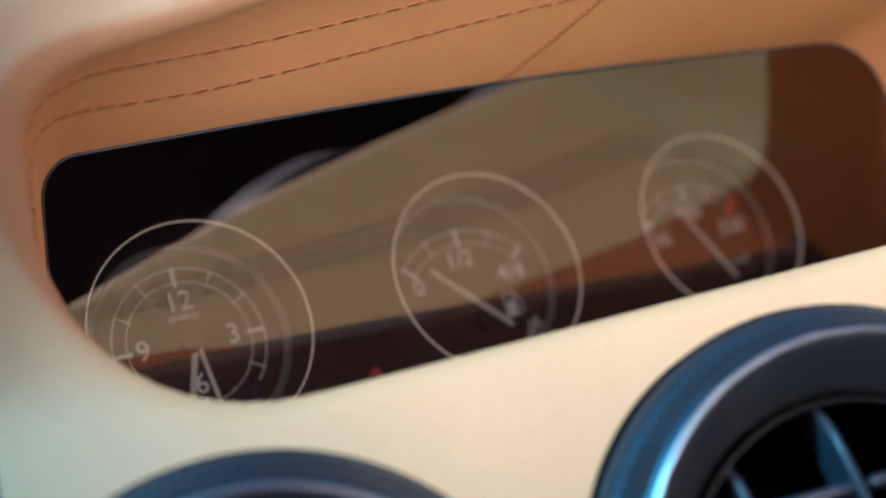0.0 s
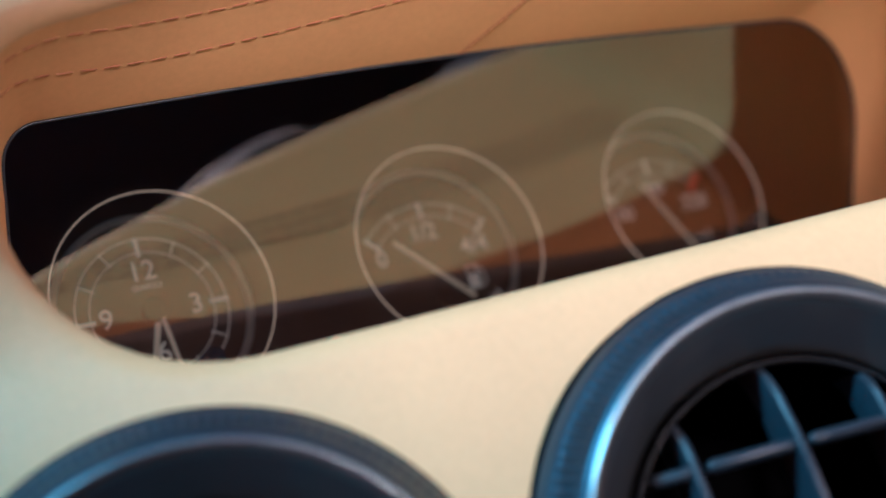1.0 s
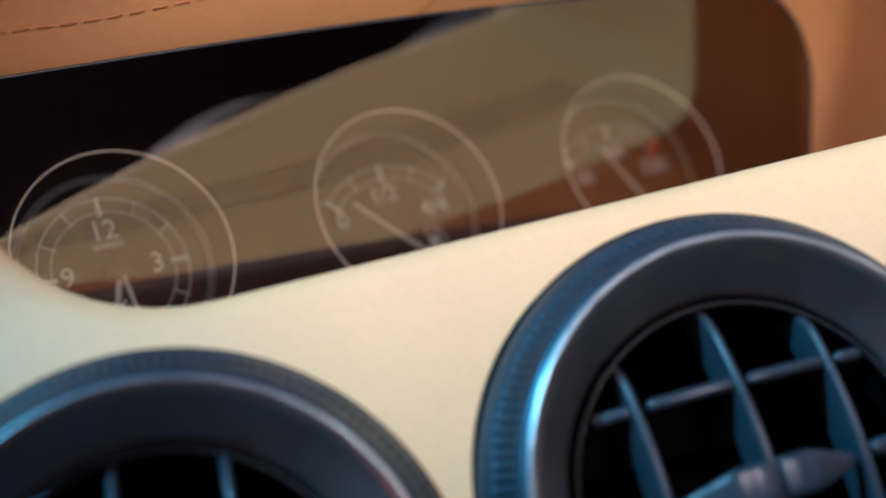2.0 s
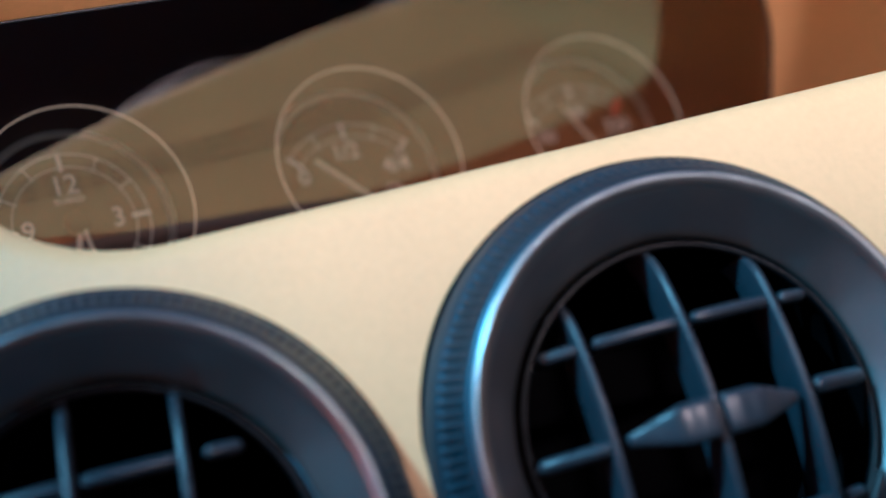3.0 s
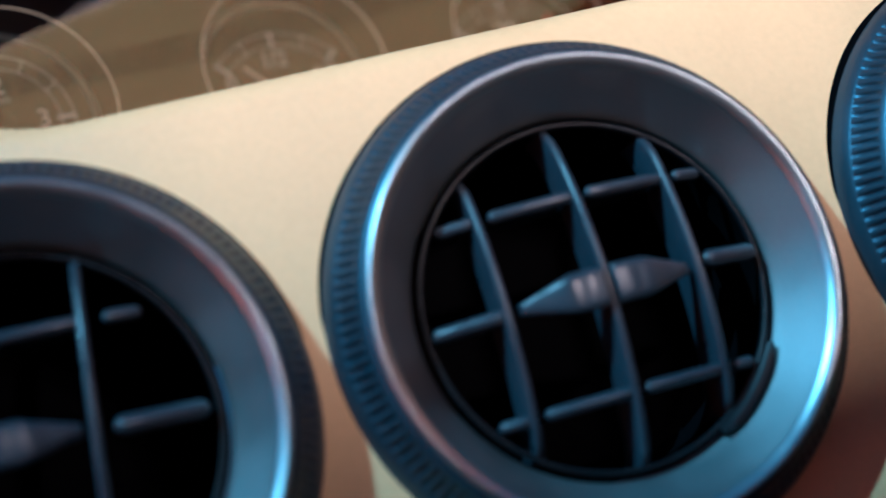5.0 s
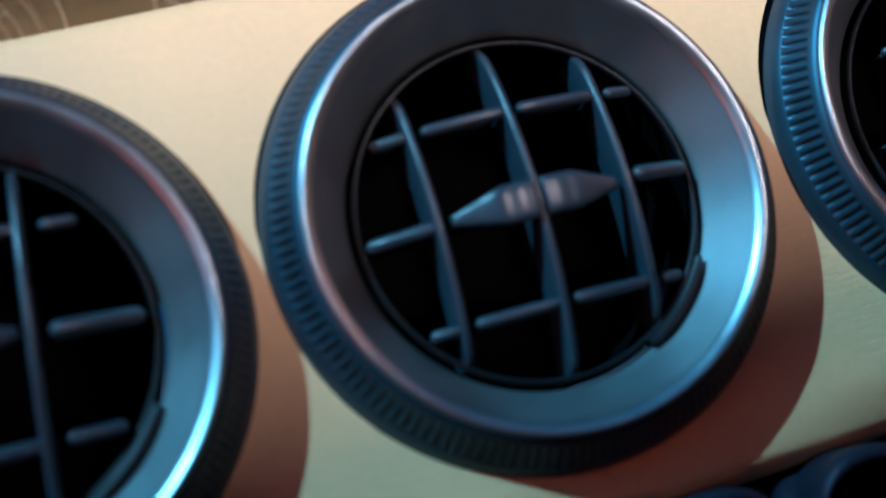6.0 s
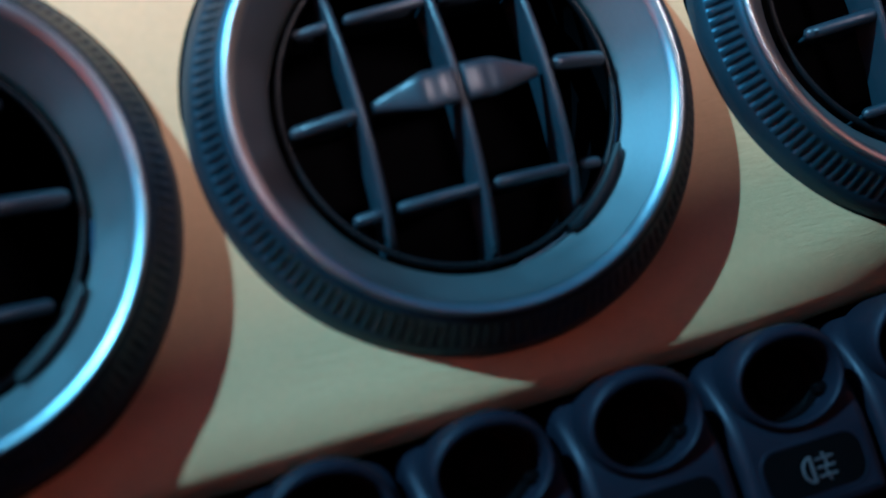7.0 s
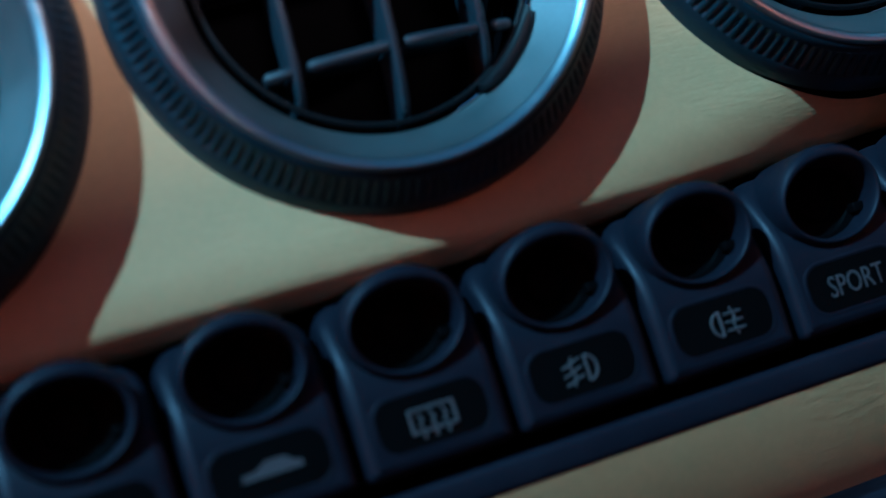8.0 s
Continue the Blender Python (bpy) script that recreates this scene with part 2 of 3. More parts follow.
def lean(z, x=-5.0):
    """How far the leather face falls back: it is bowed from top to bottom, and rolls under earlier on the passenger side."""
    if z > 5.5:
        return 0.936 + 0.10 * (z - 5.5)
    if z > -0.5:
        return 0.026 * (z + 0.5) ** 2
    roll = -4.1 + 0.14 * min(9.0, max(0.0, x - 3.5))
    bow = -0.006 + 0.010 * min(1.0, max(0.0, (abs(x + 0.5) - 1.5) / 3.0))
    return bow * (z + 0.5) ** 2 + (0.20 + 0.05 * min(6.0, max(0.0, x - 4.0))) * max(0.0, roll - z) ** 2


def hood_turn(x):
    """How far the hood's front edge is set back along its length."""
    return HOOD_TURN * (1 - math.exp(-max(0.0, x + 11.5) / 3.0)) - 1.62 - 0.07 * max(0.0, x - 3.5) ** 2


def face_y(x, z):
    """The leather face: bowed, and the hood's front turned a little to the driver."""
    up = min(1.0, max(0.0, (z - 5.5) / 5.0))
    return FACE_Y + lean(z, x) + min(-0.1, hood_turn(x)) * up * up * (3 - 2 * up)


def pane_y(x, z):
    """The pane's depth: turned to the driver, its top leaning out, with a slight twist."""
    return 6.9 + 0.279 * (x + 1.7) - (0.45 + 0.22 * (1 - math.exp(-max(0.0, x + 11.2) / 4.5))) * (z - 11.2) - 0.004 * max(0.0, x - 3.0) ** 2


FRONT = rounded([(-10.45, 11.15, 1.8), (10.5, 12.5, 1.7), (8.5, 5.30, 1.5), (-10.85, 4.88, 3.4)],
                bulge=lambda p: (p.x, p.y + (0.55 * math.sin(math.pi * min(1.0, max(0.0, (p.x + 9.4) / 14.0))) if p.y > 10.5 else 0)))
BACK = rounded([(-10.47, 10.45, 0.8), (9.25, 11.35, 2.0), (8.6, 5.3, 1.0), (-11.3, 5.3, 1.6)],
               bulge=lambda p: (p.x, p.y + (0.30 * math.cos(math.pi * (p.x + 0.8) / 22) if p.y > 9.5 else 0)))
panel = thing("dashboard_panel", at(0, 1, 0), "tan leather dashboard panel with a hooded instrument pod and round vent holes", "dashboard", kind="structure")
panel.location = BASE
VENT_X = (-8.92, 0.0, 8.92)


def filled(outer, holes):
    """A flat sheet with holes in the x-z plane at y = 0, as a bmesh."""
    cu = bpy.data.curves.new("sheet", "CURVE")
    cu.dimensions, cu.fill_mode = "2D", "BOTH"
    for loop in (outer, *holes):
        sp = cu.splines.new("POLY")
        sp.points.add(len(loop) - 1)
        for q, p in zip(sp.points, loop):
            q.co = (p[0], p[1], 0, 1)
        sp.use_cyclic_u = True
    ob = bpy.data.objects.new("sheet", cu)
    scene.collection.objects.link(ob)
    me = bpy.data.meshes.new_from_object(ob)
    bpy.data.objects.remove(ob)
    bm = bmesh.new()
    bm.from_mesh(me)
    bpy.data.meshes.remove(me)
    bmesh.ops.remove_doubles(bm, verts=bm.verts[:], dist=1e-5)
    bmesh.ops.transform(bm, matrix=Matrix.Rotation(radians(90), 4, "X"), verts=bm.verts[:])
    return bm


def circle(cx, cz, r, n=64):
    return [Vector((cx + r * math.cos(2 * math.pi * i / n), cz + r * math.sin(2 * math.pi * i / n))) for i in range(n)]


def build_panel():
    rim_in = grown(FRONT, RIM)
    hood = grown(FRONT, 1.15)
    # the loop runs from the top left, clockwise: pick it up on the left side and carry it over the top
    left = [p for p in hood if p.y > 7.7 and p.x < -10.8]
    start = hood.index(min(left, key=lambda p: p.y))
    order = [hood[(start + k) % len(hood)] for k in range(len(hood))]
    arch = [p for p in order if p.y > 7.7]
    outer = [Vector((-30, -4.75)), Vector((-30, 4.3))] + [Vector((arch[0].x, 4.3))] + arch + [Vector((arch[-1].x, 4.3)), Vector((26, 4.3)), Vector((26, -4.75))]
    bm = filled(outer, [rim_in] + [circle(x, 0, 3.9) for x in VENT_X])
    for k in range(-15, 15):
        geom = bm.verts[:] + bm.edges[:] + bm.faces[:]
        bmesh.ops.bisect_plane(bm, geom=geom, plane_co=(k + 0.013, 0, 0), plane_no=(1, 0, 0))
    for k in range(-9, 26):
        geom = bm.verts[:] + bm.edges[:] + bm.faces[:]
        bmesh.ops.bisect_plane(bm, geom=geom, plane_co=(0, 0, k * 0.5 + 0.013), plane_no=(0, 0, 1))
    for v in bm.verts:
        v.co.y = face_y(v.co.x, v.co.z)
    # rolled lower edge
    rows = []
    def fall(x):
        return math.atan((lean(-4.75, x) - lean(-4.77, x)) / -0.02 / 1.5)

    for k in range(9):
        row = []
        for x in range(-30, 27, 1):
            a = fall(x) + (math.pi / 2 - fall(x)) * k / 8
            row.append((x, FACE_Y + lean(-4.75, x) + 0.75 * (math.cos(fall(x)) - math.cos(a)), -4.75 - 0.50 * (math.sin(a) - math.sin(fall(x)))))
        rows.append(ring_verts(bm, row))
    rows.append(ring_verts(bm, [(x, FACE_Y + 3.0, -5.16) for x in range(-30, 27, 1)]))
    bridge(bm, rows, loop=False)
    face = part("leather_face", bm, LEATHER, panel)
    normals = []
    for v in face.data.vertices:
        x, z = v.co.x / CM, v.co.z / CM
        if z >= -4.7501:
            n = Vector((face_y(x + 0.1, z) - face_y(x - 0.1, z), -0.2, face_y(x, z + 0.1) - face_y(x, z - 0.1)))
        else:
            a = math.asin(min(1, math.sin(fall(x)) + (-4.75 - z) / 0.50))
            n = Vector((0, -math.cos(a), -1.5 * math.sin(a)))
        normals.append(n.normalized())
    for p in face.data.polygons:
        if p.normal.y > 0:
            p.flip()
    face.data.normals_split_custom_set_from_vertices(normals)
    # rolled rim of the pod, in the same leather as the face
    bm = bmesh.new()
    rows = []
    for k in range(9):
        a = math.pi / 2 * k / 8
        lp = grown(FRONT, RIM * (1 - math.sin(a)))
        rows.append(ring_verts(bm, [(p.x, face_y(p.x, p.y) + RIM * (1 - math.cos(a)), p.y) for p in lp]))
    bridge(bm, rows)
    part("pod_rim", bm, LEATHER, panel, "rolled leather edge of the pod")
    # pod lining: from the rim back to the pane
    bm = bmesh.new()
    rows = []
    for k in range(17):
        s = k / 16
        row = []
        for p, q in zip(FRONT, BACK):
            y0, y1 = face_y(p.x, p.y) + RIM, pane_y(q.x, q.y) + 0.05
            g = s * s * (3 - 2 * s) * 0.35 + s * 0.65
            w = p.lerp(q, g)
            w.x += 1.5 * math.sin(math.pi * s) * min(1.0, max(0.0, (p.x - 6.5) / 1.5))  # the right cheek bellies out
            row.append(bm.verts.new((w.x, y0 + (y1 - y0) * s, w.y)))
        rows.append(row)
    bridge(bm, rows)
    part("pod_lining", bm, LINING, panel, "leather lining under the hood")
    # outside of the hood
    bm = bmesh.new()
    rows = []
    for k in range(9):
        a = math.pi / 2 * k / 8
        lp = grown(FRONT, 1.15 + 0.55 * math.sin(a))
        rows.append(ring_verts(bm, [(p.x, face_y(p.x, p.y) + 0.55 * (1 - math.cos(a)), p.y) for p in lp]))
    rows.append(ring_verts(bm, [(p.x, 16, p.y - 0.5) for p in grown(FRONT, 1.7)]))
    bridge(bm, rows)
    part("hood_shell", bm, LEATHER, panel, "rounded outer skin of the hood")
    # dash top on both sides of the hood
    bm = bmesh.new()
    rows = []
    for y, z in ((1.0 + lean(4.3), 4.3), (1.6, 4.75), (2.4, 4.95), (6, 5.2), (16, 5.4)):
        rows.append(ring_verts(bm, [(x, y, z) for x in (-30, -20, -12.2)]))
    bridge(bm, rows, loop=False)
    rows = []
    for y, z in ((1.0 + lean(4.3), 4.3), (1.6, 4.75), (2.4, 4.95), (6, 5.2), (16, 5.4)):
        rows.append(ring_verts(bm, [(x, y, z) for x in (11.0, 16, 26)]))
    bridge(bm, rows, loop=False)
    part("dash_top", bm, LEATHER, panel)
    # double row of stitches round the pod, a little behind the rim, and one seam across the roof
    bm = bmesh.new()

    def lining(i, s):
        p, q = FRONT[i % len(FRONT)], BACK[i % len(BACK)]
        y0, y1 = face_y(p.x, p.y) + RIM, pane_y(q.x, q.y)
        w = p.lerp(q, s * s * (3 - 2 * s) * 0.35 + s * 0.65)
        w = w.lerp(Vector((-1.5, 8.3)), 0.0015)
        return Vector((w.x, y0 + (y1 - y0) * s, w.y))

    # dark strip added on the pod's floor, along the pane's foot, as the floor's shade
    shade_strip = bmesh.new()
    rows = []
    for i in [i for i, p in enumerate(FRONT) if p.y < 5.75]:
        p, q = FRONT[i], BACK[i]
        s0 = 1 - 3.0 / (pane_y(q.x, q.y) - face_y(p.x, p.y) - RIM)
        row = [lining(i, s0) - Vector((0, 0, 0.05))]
        row += [lining(i, s0 + (0.99 - s0) * k / 6) + Vector((0, 0, 0.06 if k else 0.03)) for k in range(7)]
        rows.append(ring_verts(shade_strip, row))
    bridge(shade_strip, rows, loop=False)
    part("pane_sill", shade_strip, PLATE, panel, "dark strip added as shade on the floor before the pane")

    # two rows follow the roof and the cheek close to the rim, three run along the floor further in
    for near, deep in ((0.35, 0.0), (1.15, 0.0), (0.0, 5.3), (0.0, 5.7), (0.0, 6.1)):
        path = []
        for i in range(len(FRONT) + 1):
            p, q = FRONT[i % len(FRONT)], BACK[i % len(BACK)]
            room = pane_y(q.x, q.y) - face_y(p.x, p.y) - RIM
            depth = near + (max(0.0, hood_turn(p.x) + 0.1) if p.y > 9 else 0.0)
            for _ in range(0 if near else 5):
                x = lining(i, min(0.95, max(0.02, depth / room))).x
                depth = deep - 3.3 * math.exp(-max(-1.5, x + 7.1) / 4.3) - face_y(p.x, p.y) - RIM
            path.append(lining(i, min(0.95, max(0.02, depth / room))))
        total, marks = 0.0, [0.0]
        for a, b in zip(path, path[1:]):
            total += (b - a).length
            marks.append(total)

        def along(d):
            i = max(k for k in range(len(path) - 1) if marks[k] <= d)
            return path[i].lerp(path[i + 1], (d - marks[i]) / max(1e-6, marks[i + 1] - marks[i]))

        count = round(total / 0.43)
        for k in range(count):
            a, b = along(total * k / count), along(total * (k + 0.66) / count)
            if a.x < 8.0 and (a.z > 6.8 if near else a.z < 5.9 and a.x > -8.2):
                sag = Vector((0, random.uniform(-0.015, 0.015), 0))
                add_tube(bm, [a + sag, a.lerp(b, 0.5), b - sag], 0.012 if near else 0.034, n=6)
    top = [i for i, p in enumerate(FRONT) if p.y > 11.5]
    mid = min(top, key=lambda i: abs(BACK[i].x + 1.6))

    def seam_at(s):
        f = mid + 3 * (1 - s)
        i = int(f)
        return lining(i, s).lerp(lining(i + 1, s), f - i) - Vector((0, 0, 0.02))

    ends = [seam_at(k / 40) for k in range(41)]
    for k in range(0, 40):
        a, b = ends[k], ends[k + 1]
        add_tube(bm, [a, a.lerp(b, 0.6)], 0.014, n=6)
    st = part("stitching", bm, THREAD, panel, "red twin-needle stitching")
    tagged(st, kind="stuff")


build_panel()


# ---- instrument pane and gauges ----
G_YAW, G_RISE = math.atan2(0.2692, 0.962), 0.0459
G_MID = Vector((-1.881, 10.065, 8.094))
G_STEP, G_R, DIAL_D = 6.589, 2.257, 1.0
G_TURN = Matrix.Rotation(G_YAW, 4, "Z") @ Matrix.Rotation(-math.asin(G_RISE), 4, "Y")


def build_pane():
    ob = thing("instrument_pane", BASE, "smoked clear pane over the gauges, mirroring the sunlit pod", "pane")
    bm = filled([Vector((p.x, p.y)) for p in BACK], [])
    for k in range(-12, 11):
        bmesh.ops.bisect_plane(bm, geom=bm.verts[:] + bm.edges[:] + bm.faces[:], plane_co=(k + 0.013, 0, 0), plane_no=(1, 0, 0))
    for k in range(5, 12):
        bmesh.ops.bisect_plane(bm, geom=bm.verts[:] + bm.edges[:] + bm.faces[:], plane_co=(0, 0, k + 0.017), plane_no=(0, 0, 1))
    for v in bm.verts:
        v.co.y = pane_y(v.co.x, v.co.z)
    sheet = part("clear_sheet", bm, PANE, ob)
    if sum(p.normal.y for p in sheet.data.polygons) > 0:
        sheet.data.flip_normals()
    # dark rubber edge between pane and leather
    bm = bmesh.new()
    add_loop = [Vector((p.x, pane_y(p.x, p.y) - 0.02, p.y)) for p in grown(BACK, -0.02)]
    n = 6
    rings = []
    for i, p in enumerate(add_loop):
        t = (add_loop[(i + 1) % len(add_loop)] - add_loop[i - 1]).normalized()
        u = t.cross(Vector((0, 1, 0))).normalized()
        v = t.cross(u)
        rings.append(ring_verts(bm, [p + (u * math.cos(2 * math.pi * k / n) + v * math.sin(2 * math.pi * k / n)) * 0.032 for k in range(n)]))
    bridge(bm, rings + [rings[0]])
    part("edge_seal", bm, GRILLE, ob, "black rubber seal")


build_pane()
backing = thing("gauge_plate", BASE + G_MID * CM, "dark brown plate that carries three round gauges", "gauge plate")
backing.matrix_world = Matrix.Translation(BASE + G_MID * CM) @ G_TURN
bm = filled(rounded([(-12.5, 5.2, 0.6), (14.5, 5.2, 1.5), (14.5, -4.2, 1.5), (-12.5, -4.2, 0.6)]), [circle(k * G_STEP, 0, G_R - 0.02) for k in (-1, 0, 1)])
bmesh.ops.translate(bm, vec=(0, 0.06, 0), verts=bm.verts[:])
plate = part("plate", bm, PLATE, backing, smooth=False)
bm = bmesh.new()
bmesh.ops.create_uvsphere(bm, u_segments=16, v_segments=10, radius=0.13)
bmesh.ops.translate(bm, vec=(-3.33, 0.0, -1.645), verts=bm.verts[:])
part("warning_lamp", bm, RED, backing, "small red lamp lens")


def gauge(name, k, label):
    ob = thing(name, BASE, label, "gauge", group="gauges behind the pane")
    ob.matrix_world = Matrix.Translation(BASE + (G_MID + G_TURN.to_3x3() @ Vector((k * G_STEP, 0, 0))) * CM) @ G_TURN
    part("rim_ring", lathe([(G_R + 0.015 * math.cos(a), 0.03 * math.sin(a)) for a in [2 * math.pi * i / 10 for i in range(11)]], 128), RIM_GLINT, ob, "thin clear rim, a glow added for its glints")
    part("well", lathe([(G_R - 0.01, 0.03), (G_R - 0.04, 0.5), (2.12, DIAL_D - 0.02), (2.12, DIAL_D + 0.1)], 96), DIAL, ob)
    part("inner_ring", lathe([(2.03 + 0.085 * math.cos(a), DIAL_D - 0.06 + 0.05 * math.sin(a)) for a in [2 * math.pi * i / 12 for i in range(13)]], 96), GREY_RING, ob, "grey inner ring")
    part("dial", disc(2.2, DIAL_D), DIAL, ob, smooth=False)
    return ob


def printed(parent, text, size, x, z, turn=0.0, mat=None, bold=0.0):
    part("printed_figure", lettering(text, size, x, z, DIAL_D - 0.015, turn, bold=bold), mat or PRINT, parent, smooth=False)


def needle(parent, p0, p1, w, y):
    bm = bmesh.new()
    a, b = Vector((p0[0], y, p0[1])), Vector((p1[0], y, p1[1]))
    d = b - a
    vs = add_box(bm, (0, 0, 0), (w, 0.05, d.length), bevel=0.012)
    turn = math.atan2(d.x, d.z)
    bmesh.ops.transform(bm, matrix=Matrix.Translation((a + b) / 2) @ Matrix.Rotation(turn, 4, "Y"), verts=bm.verts[:])
    part("needle", bm, NEEDLE, parent, "cream needle")


DY = DIAL_D
clock = gauge("clock", -1, "round dark quartz clock with pale figures and two cream pointers")
bm = bmesh.new()
flat_ring(bm, 1.575, 1.60, DY)
flat_ring(bm, 1.285, 1.305, DY)
for h in range(12):
    big = h % 3 == 0
    add_tick(bm, 30 * h, 1.20 if big else 1.24, 1.62, 0.09 if big else 0.025, DY - 0.001)
part("scale", bm, PRINT, clock, "printed hour scale")
for txt, x, z in (("12", -0.02, 0.88), ("3", 0.92, 0.0), ("9", -0.98, 0.0), ("6", 0.0, -0.88)):
    printed(clock, txt, 0.60, x, z, bold=0.004)
printed(clock, "QUARZO", 0.155, 0.0, 0.55)
needle(clock, (0.03, -0.12), (-0.30, -1.15), 0.12, DY - 0.16)
needle(clock, (0.08, -0.10), (0.22, -1.40), 0.09, DY - 0.22)
part("hub", lathe([(0.0005, DY - 0.26), (0.22, DY - 0.25), (0.26, DY - 0.2), (0.26, DY)], 32), DIAL, clock, "black hub")
bm = lathe([(0.02, -0.04), (0.12, -0.02), (0.19, 0.05), (0.21, 0.12), (0.21, DY)], 24)
bmesh.ops.translate(bm, vec=(0.80, 0.3, -1.28), verts=bm.verts[:])
part("setting_knob", bm, KNOB, clock, "glossy setting knob, its blue glint put into the colour")

fuel = gauge("fuel_gauge", 0, "round dark fuel gauge with its cream needle near empty")
bm = bmesh.new()
FC = (0.0, -0.82)


def scale_band(bm, r0, r1, a0, a1, c, y):
    tmp = bmesh.new()
    flat_ring(tmp, r0, r1, y, a0, a1, 40)
    bmesh.ops.translate(tmp, vec=(c[0], 0, c[1]), verts=tmp.verts[:])
    me = bpy.data.meshes.new("band")
    tmp.to_mesh(me)
    tmp.free()
    bm.from_mesh(me)
    bpy.data.meshes.remove(me)


scale_band(bm, 2.08, 2.105, -46, 46, FC, DY)
scale_band(bm, 1.785, 1.805, -46, 46, FC, DY)
for a, big in ((-46, 1), (-23, 0), (0, 1), (23, 0), (46, 1)):
    add_tick(bm, a, 1.72, 2.15, 0.09 if big else 0.025, DY - 0.001, c=FC)
part("scale", bm, PRINT, fuel, "printed fuel scale")
for txt, x, z in (("0", -1.27, 0.15), ("1/2", -0.08, 0.60), ("4/4", 1.10, 0.10)):
    printed(fuel, txt, 0.56, x, z, bold=0.003)
printed(fuel, "l only", 0.42, 1.08, -1.40, -52)
needle(fuel, (-0.98, 0.46), (0.62, -1.12), 0.10, DY - 0.2)
part("hub", lathe([(0.0005, DY - 0.16), (0.24, DY - 0.15), (0.27, DY)], 32), DIAL, fuel, "black hub").location = Vector((0.1, 0, -0.84)) * CM
bm = bmesh.new()
add_box(bm, (0.83, DY - 0.012, -0.72), (0.28, 0.02, 0.30), 0.0)
for x in (0.705, 0.955):
    add_box(bm, (x, DY - 0.012, -0.47), (0.035, 0.02, 0.24), 0.0)
add_box(bm, (0.83, DY - 0.012, -0.365), (0.285, 0.02, 0.035), 0.0)
add_box(bm, (0.83, DY - 0.012, -0.885), (0.36, 0.02, 0.035), 0.0)
add_tube(bm, [(0.99, DY - 0.015, -0.40), (1.10, DY - 0.015, -0.52), (1.12, DY - 0.015, -0.80), (1.05, DY - 0.015, -0.86)], 0.02, n=6)
part("pump_symbol", bm, PRINT, fuel, "printed pump symbol")

temp = gauge("temperature_gauge", 1, "round dark temperature gauge with a red mark at its top end")
bm = bmesh.new()
TC = (-0.05, -0.75)
scale_band(bm, 2.08, 2.105, -46, 40, TC, DY)
scale_band(bm, 1.785, 1.805, -46, 40, TC, DY)
for a, big in ((-46, 1), (-23, 0), (0, 1), (20, 0)):
    add_tick(bm, a, 1.72, 2.15, 0.09 if big else 0.025, DY - 0.001, c=TC)
part("scale", bm, PRINT, temp, "printed temperature scale")
bm = bmesh.new()
add_tick(bm, 43, 1.60, 2.14, 0.20, DY - 0.002, c=TC)
part("red_mark", bm, RED, temp, "red danger mark")
printed(temp, "320", 0.54, 1.02, 0.10, bold=0.003)
printed(temp, "00", 0.50, -1.12, 0.10, bold=0.003)
printed(temp, "00", 0.50, 0.02, 0.62, bold=0.003)
bm = bmesh.new()
add_box(bm, (0.85, DY - 0.012, -0.80), (0.34, 0.02, 0.05), 0.0)
add_box(bm, (1.12, DY - 0.012, -0.76), (0.05, 0.02, 0.26), 0.0)
part("unit_mark", bm, PRINT, temp, "worn unit mark")
needle(temp, (-0.54, 0.80), (0.50, -1.20), 0.10, DY - 0.2)
part("hub", lathe([(0.0005, DY - 0.16), (0.24, DY - 0.15), (0.27, DY)], 32), DIAL, temp, "black hub").location = Vector((0.0, 0, -0.7)) * CM


# ---- round air vents ----
def soft_sq(v):
    """Squares off a round section."""
    return math.copysign(abs(v) ** 0.6, v)


